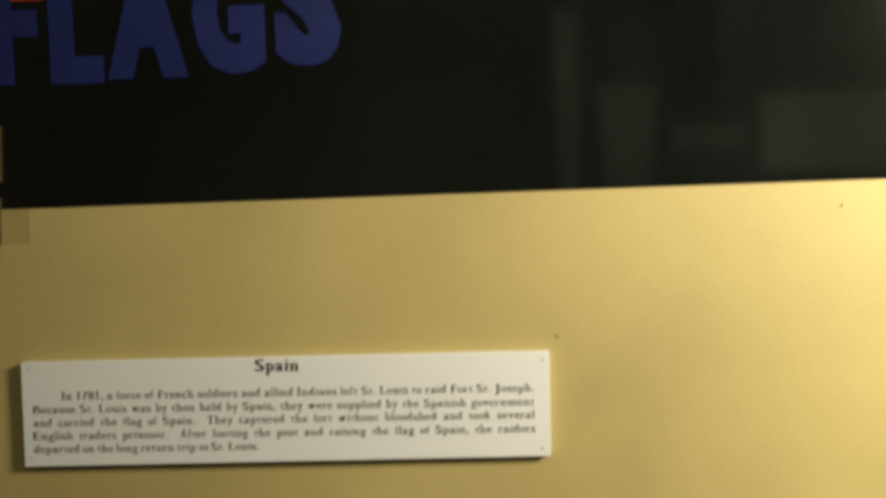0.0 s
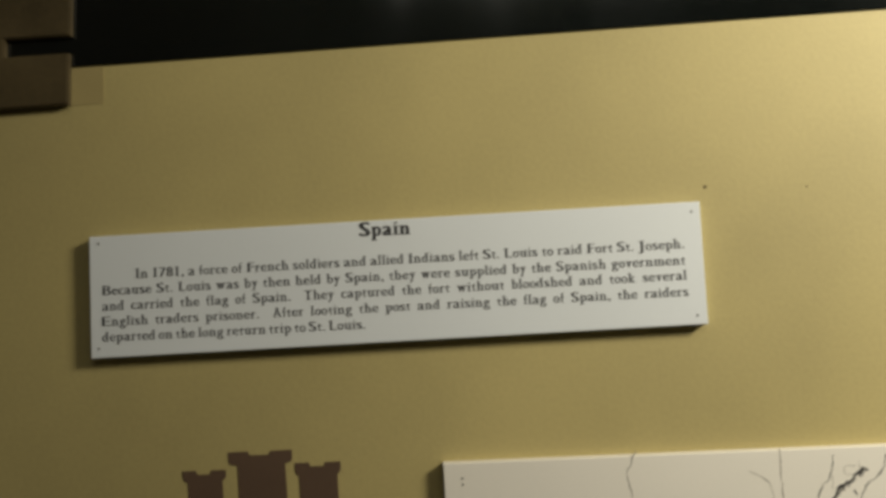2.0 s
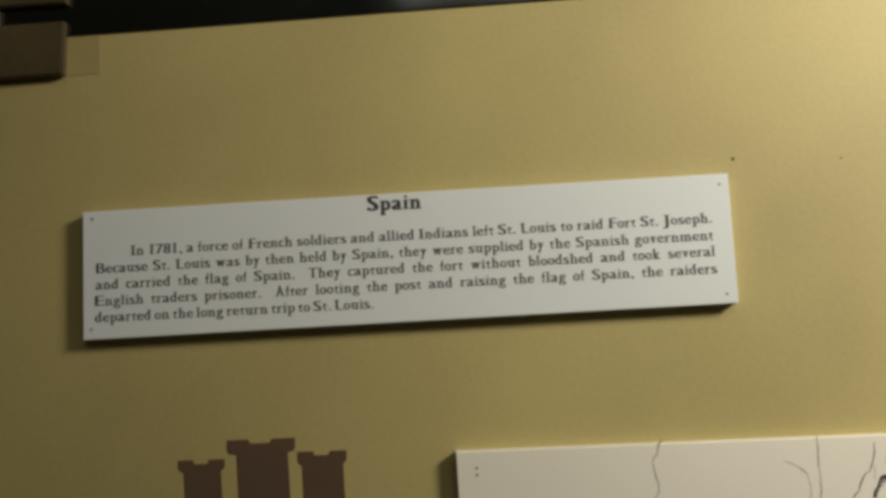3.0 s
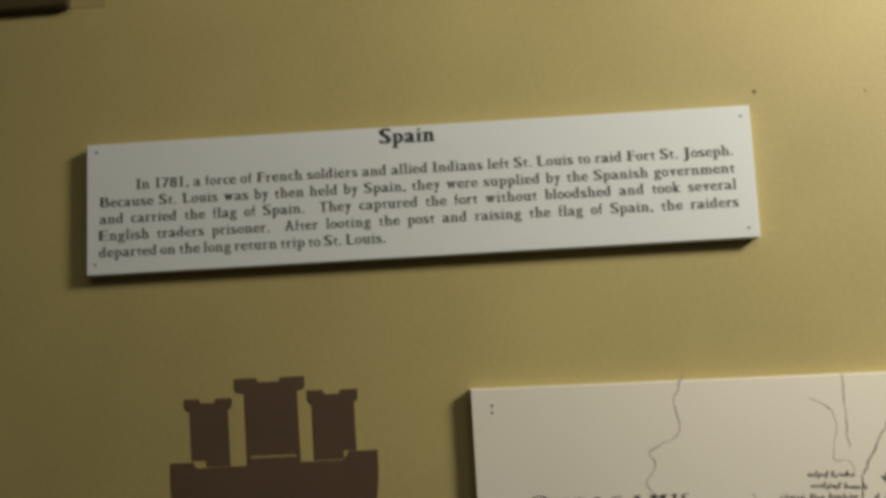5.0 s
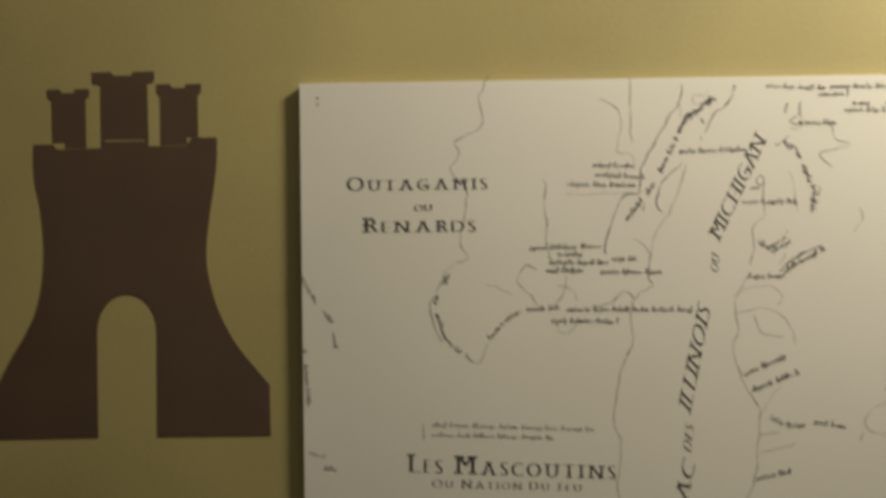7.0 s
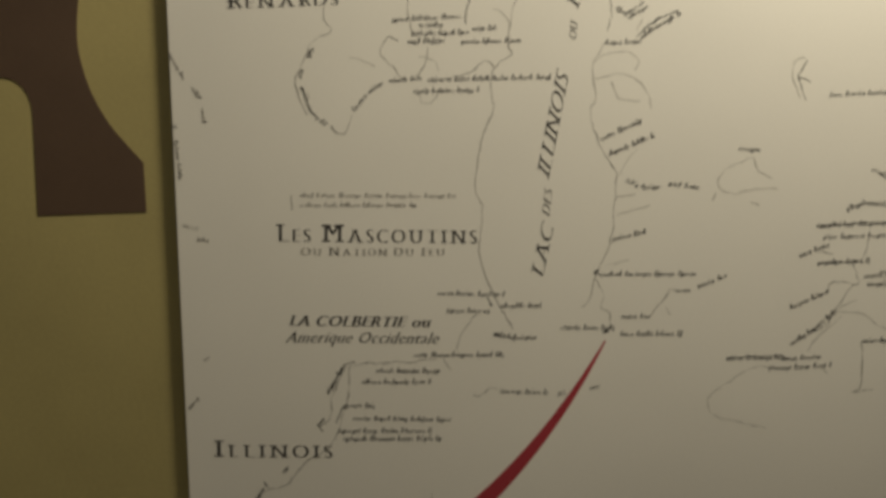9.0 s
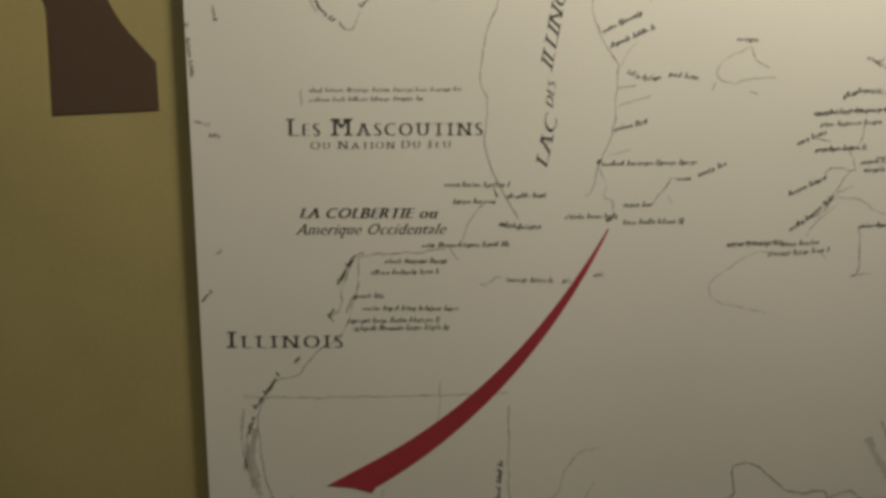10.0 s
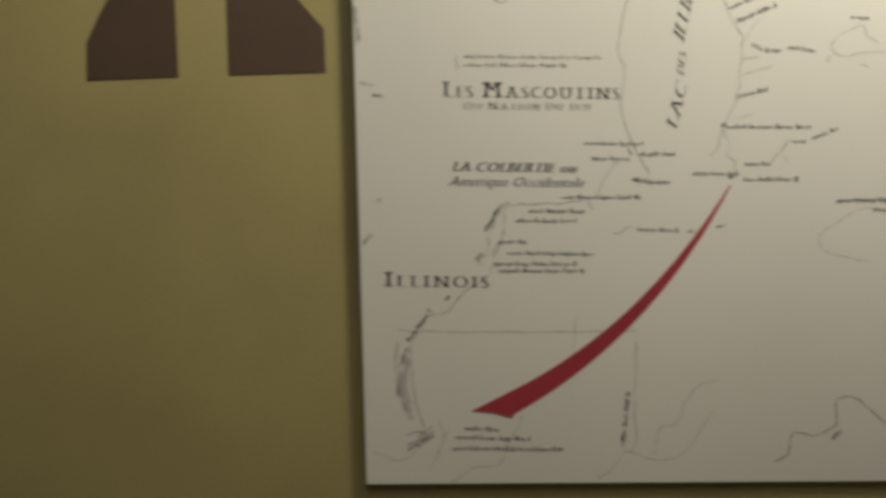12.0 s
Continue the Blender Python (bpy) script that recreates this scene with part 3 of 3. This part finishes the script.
bars(SCRIPT, 3.0, (95.7, 915.2, 150.9, 913.0), (93.4, 906.8, 176.8, 905.1), (221.5, 907.3, 226.5, 948.1), (59.8, 906.4, 78.9, 916.5), (299.9, 1143.5, 363.1, 1142.0), (348.7, 1131.7, 358.1, 1131.5), (362.5, 1133.5, 381.0, 1140.5), (313.2, 1116.0, 331.9, 1115.5))
bars(SCRIPT, 3.0, (274.6, 1109.7, 308.7, 1108.9), (312.6, 1104.7, 350.7, 1103.8), (309.0, 1165.8, 329.3, 1169.7), (308.1, 1220.2, 337.8, 1231.2), (302.8, 1229.8, 329.3, 1240.8), (318.8, 1203.1, 329.5, 1198.6), (329.5, 1198.6, 339.1, 1198.4), (345.5, 1200.4, 364.8, 1196.9))
bars(SCRIPT, 3.0, (390.2, 1220.8, 405.2, 1219.5), (473.4, 1205.4, 498.8, 1189.9), (456.6, 1180.0, 468.5, 1184.1), (468.5, 1184.1, 492.4, 1180.4), (437.9, 1170.6, 491.0, 1170.6), (441.7, 1162.9, 479.6, 1163.1), (426.7, 1151.2, 445.7, 1158.4), (438.0, 1146.7, 470.2, 1147.0))
bars(SCRIPT, 3.0, (485.4, 1167.4, 498.4, 1167.1), (466.6, 1137.4, 494.3, 1137.8), (468.8, 1132.0, 493.3, 1132.5), (420.5, 1118.5, 443.9, 1128.4), (419.7, 1095.0, 434.0, 1103.8), (434.0, 1103.8, 449.2, 1115.7), (379.4, 1086.9, 414.1, 1087.1), (415.1, 1086.0, 438.5, 1086.5))
bars(SCRIPT, 3.0, (405.8, 1080.1, 445.4, 1081.2), (464.8, 1096.0, 487.3, 1096.5), (375.6, 911.4, 381.9, 916.6), (436.2, 913.3, 440.4, 918.5), (323.5, 1411.5, 341.1, 1410.4), (343.2, 1410.4, 358.7, 1409.2), (362.9, 1410.2, 411.8, 1408.9), (355.6, 1405.3, 373.3, 1405.1))
bars(SCRIPT, 3.0, (371.3, 1395.1, 412.0, 1393.8), (376.5, 1399.1, 386.9, 1399.0), (397.3, 1398.9, 415.1, 1398.8), (447.5, 1252.5, 490.5, 1252.8))
bars(RIVER, 2.6, (108.3, 1200.9, 209.7, 1196.8), (108.1, 1194.6, 183.3, 1192.0), (26.3, 1296.1, 34.8, 1279.7), (39.7, 1274.5, 44.5, 1267.3), (46.3, 1260.1, 47.9, 1248.8), (25.4, 1248.1, 28.4, 1248.1), (28.1, 1239.8, 30.1, 1213.9), (30.1, 1184.7, 41.3, 1180.2))
bars(RIVER, 2.6, (39.2, 1173.9, 46.4, 1173.8), (40.5, 1094.8, 43.7, 1096.8), (29.1, 1062.7, 35.6, 1069.9))
# heavier strokes
line(MAPINK, 1.5, (266.7, 1383.0), (271.9, 1391.9), (280.2, 1397.9), (289.5, 1404.8), name="ink_stroke")
line(MAPINK, 1.3, (328.1, 1293.9), (336.4, 1301.0), (344.8, 1306.0), (354.3, 1310.0), name="ink_stroke")
line(MAPINK, 1.2, (320.7, 1308.4), (327.0, 1311.4), (333.2, 1315.4), name="ink_stroke")
line(MAPINK, 0.75, (437.8, 1169.5), (463.9, 1171.2), (490.0, 1171.7), (491.4, 1181.5), name="ink_stroke")
line(MAPINK, 0.75, (438.0, 1146.7), (469.1, 1147.0), name="ink_stroke")
line(MAPINK, 0.75, (379.5, 1087.9), (395.8, 1087.5), (415.2, 1088.1), name="ink_stroke")
line(MAPINK, 0.75, (464.7, 1095.0), (491.4, 1096.4), name="ink_stroke")
line(FAINT, 2.2, (62.3, 975.3), (58.8, 958.7), (62.7, 941.9), name="ink_smudge")
line(PALE, 5.0, (57.9, 965.0), (55.5, 950.4), (62.6, 934.6), name="ink_smudge")
line(PALE, 4.0, (467.1, 957.1), (476.3, 936.8), (488.5, 920.7), name="ink_smudge")
line(MAPINK, 2.6, (301.9, 1106.0), (305.1, 1107.2), name="fort_mark")
line(MAPINK, 2.0, (297.3, 1144.1), (300.0, 1146.7), name="fort_mark")
line(FAINT, 1.6, (58, 979), (55, 967), (55, 951), (58, 935), name="ink_smudge")
line(PALE, 3.5, (61, 975), (59, 959), (60, 939), (64, 929), name="ink_smudge")
line(FAINT, 1.3, (55, 959), (57, 947), (62, 931), name="ink_smudge")
line(FAINT, 1.5, (66, 914), (72, 919), (79, 924), name="ink_smudge")
line(PALE, 3.0, (60, 910), (70, 914), (80, 920), name="ink_smudge")
# fainter strokes
line(FAINT, 0.6, (196.3, 1345.5), (218.0, 1345.3), (240.7, 1346.0), name="ink_stroke")
line(RIVER, 0.7, (103.1, 1201.0), (102.8, 1191.6), name="ink_stroke")
line(FAINT, 0.6, (237.3, 1315.6), (245.5, 1310.4), (247.5, 1302.2), name="ink_stroke")
line(RIVER, 0.7, (244.7, 1337.9), (243.7, 1333.9), name="ink_stroke")
line(RIVER, 0.6, (184.8, 1273.3), (191.1, 1279.4), (194.4, 1287.6), (194.5, 1293.7), name="ink_stroke")
line(RIVER, 0.6, (208.7, 1273.0), (221.2, 1275.9), (231.7, 1282.9), (236.9, 1277.7), name="ink_stroke")
line(RIVER, 0.7, (336.0, 1400.4), (335.0, 1393.4), name="ink_stroke")
line(RIVER, 0.7, (344.3, 1400.4), (342.2, 1392.4), (338.1, 1388.4), (342.3, 1386.3), name="ink_stroke")
line(RIVER, 0.6, (318.5, 1355.3), (315.4, 1351.3), (318.5, 1348.2), (320.6, 1351.2), (318.5, 1355.3), name="ink_stroke")
line(MAPINK, 0.9, (311.2, 1346.3), (317.4, 1347.2), name="ink_stroke")
line(RIVER, 0.8, (336.1, 1379.4), (333.0, 1375.4), name="ink_stroke")
line(RIVER, 0.9, (327.8, 1373.4), (330.9, 1374.4), name="ink_stroke")
line(MAPINK, 0.9, (282.2, 1391.9), (283.3, 1387.9), name="ink_stroke")
line(RIVER, 0.9, (282.2, 1380.9), (281.2, 1377.9), name="ink_stroke")
line(FAINT, 0.7, (269.9, 1400.9), (268.9, 1393.0), name="ink_stroke")
line(FAINT, 0.7, (336.2, 1357.2), (338.3, 1347.0), (340.5, 1331.7), name="ink_stroke")
line(FAINT, 0.8, (355.0, 1346.8), (351.0, 1331.6), name="ink_stroke")
line(FAINT, 0.9, (325.9, 1311.4), (334.3, 1319.5), name="ink_stroke")
line(FAINT, 0.8, (328.0, 1298.0), (332.2, 1305.2), name="ink_stroke")
line(FAINT, 0.6, (189.2, 1287.6), (198.5, 1284.4), (201.5, 1277.2), name="ink_stroke")
line(FAINT, 0.7, (188.8, 1265.0), (189.7, 1257.8), (196.0, 1257.7), (201.2, 1262.7), name="ink_stroke")
line(FAINT, 0.8, (375.5, 1193.5), (373.4, 1188.2), name="ink_stroke")
line(FAINT, 0.8, (397.1, 1186.6), (402.5, 1184.4), name="ink_stroke")
line(FAINT, 0.8, (342.7, 1121.4), (345.4, 1116.2), name="ink_stroke")
line(FAINT, 0.7, (436.3, 1105.8), (449.4, 1116.8), (461.9, 1122.7), name="ink_stroke")
line(RIVER, 0.8, (476.5, 1139.3), (486.2, 1140.1), (494.1, 1136.7), name="ink_stroke")
line(RIVER, 0.8, (438.8, 1154.2), (448.3, 1151.8), name="ink_stroke")
line(RIVER, 0.9, (477.8, 1201.1), (487.5, 1205.1), (498.5, 1199.6), name="ink_stroke")
line(RIVER, 0.6, (458.3, 1063.5), (471.6, 1065.3), name="ink_stroke")
line(FAINT, 0.6, (438.3, 1081.4), (443.3, 1076.1), name="ink_stroke")
line(MAPINK, 0.8, (133.3, 1089.5), (127.8, 1080.3), (124.5, 1073.1), name="ink_stroke")
line(MAPINK, 0.7, (131.5, 1061.5), (127.1, 1051.2), name="ink_stroke")
line(RIVER, 1.6, (114.6, 1051.5), (117.6, 1046.2), name="ink_stroke")
line(RIVER, 1.0, (133.3, 1089.5), (140.6, 1091.4), name="ink_stroke")
line(MAPINK, 1.6, (227.2, 1130.5), (230.3, 1125.2), name="ink_stroke")
line(MAPINK, 1.7, (231.0, 1106.7), (236.2, 1105.6), name="ink_stroke")
line(RIVER, 1.2, (130.3, 1245.3), (134.3, 1240.0), name="ink_stroke")
line(FAINT, 1.2, (54.3, 989.1), (51.7, 969.2), (54.4, 948.4), name="ink_stroke")
line(FAINT, 1.3, (59.1, 918.0), (70.6, 919.9), (78.9, 916.5), name="ink_stroke")
line(FAINT, 0.8, (83.4, 929.0), (88.3, 914.3), name="ink_stroke")
line(RIVER, 0.8, (434.2, 1274.7), (429.1, 1266.4), (430.3, 1257.0), (432.6, 1249.6), name="ink_stroke")
line(RIVER, 0.9, (429.1, 1264.3), (436.6, 1261.1), name="ink_stroke")
line(FAINT, 1.2, (476.3, 967.4), (481.4, 951.6), name="ink_stroke")
# the large names
T = FRONT - 0.00025
lettering("OUTAGAMIS", 0.0558, 0.1462, 1.3501, 1.3496, 0.0072, T, NAME, map_board, bold=0.09, serif=0.11, first=1.3, name="place_name", thin=0.035)
lettering("OU", 0.0990, 0.1112, 1.3361, 1.3362, 0.0046, T, NAME, map_board, bold=0.09, serif=0.11, name="place_name", thin=0.035)
lettering("RENARDS", 0.0655, 0.1384, 1.3231, 1.3225, 0.0075, T, NAME, map_board, bold=0.09, serif=0.11, first=1.28, name="place_name", thin=0.035)
lettering("LES MASCOUTINS", 0.0917, 0.2226, 1.1712, 1.1659, 0.0087, T, NAME, map_board, bold=0.09, serif=0.11, first=1.4, name="place_name", thin=0.035)
lettering("OU NATION DU FEU", 0.1076, 0.2018, 1.1619, 1.1587, 0.0044, T, RIVER, map_board, bold=0.09, serif=0.11, first=1.2, name="place_name", thin=0.035)
lettering("LA COLBERTIE ou", 0.0975, 0.1901, 1.1163, 1.1126, 0.0068, T, NAME, map_board, bold=0.11, serif=0.07, slant=0.35, name="place_name", thin=0.028)
lettering("Amerique Occidentale", 0.0949, 0.1947, 1.1054, 1.1019, 0.0070, T, NAME, map_board, bold=0.06, serif=0.05, slant=0.45, name="place_name", thin=0.022)
lettering("ILLINOIS", 0.0448, 0.1236, 1.0306, 1.0282, 0.0087, T, NAME, map_board, bold=0.09, serif=0.11, first=1.35, name="place_name", thin=0.035)
lettering("LAC", 0.2640, 0.2724, 1.1412, 1.1742, 0.0086, T, NAME, map_board, bold=0.065, serif=0.11, slant=0.5, name="place_name", thin=0.035)
lettering("DES", 0.2698, 0.2720, 1.1818, 1.1977, 0.0055, T, NAME, map_board, bold=0.065, serif=0.11, slant=0.6, name="place_name", thin=0.035)
lettering("ILLINOIS", 0.2700, 0.2845, 1.2051, 1.2697, 0.0089, T, NAME, map_board, bold=0.065, serif=0.11, slant=0.7, name="place_name", thin=0.035)
lettering("OU", 0.2898, 0.2914, 1.2934, 1.3047, 0.0050, T, NAME, map_board, bold=0.065, serif=0.11, slant=0.4, name="place_name", thin=0.035)
lettering("MICHIGAN", 0.2914, 0.3231, 1.3129, 1.3770, 0.0092, T, NAME, map_board, bold=0.065, serif=0.11, slant=0.3, name="place_name", thin=0.035)

# ---- the red arrow, a swelling sickle laid on the map ----
tip, tail = Vector((0.3030, 1.1010)), Vector((0.1266, 0.9351))
bow = Vector((0.2363, 0.9857))
upper, lower = [], []
for i in range(41):
    t = i / 40
    c = tip * (1 - t) ** 2 + bow * 2 * t * (1 - t) + tail * t * t
    d = (bow - tip) * (1 - t) + (tail - bow) * t
    n = Vector((-d.y, d.x)).normalized() * (0.0004 + 0.0082 * t ** 0.85)
    upper.append(c - n)
    lower.append(c + n)
outline = upper[:-3] + [Vector((0.1090, 0.9354)), Vector((0.1252, 0.9337)), Vector((0.1394, 0.9297))] + lower[:-2][::-1]
arrow = tagged(part("route_arrow", slab([tuple(p) for p in outline], FRONT - 0.0006, FRONT - 0.00002), RED, None), "curved dark red vinyl arrow stuck on the map", "arrow")
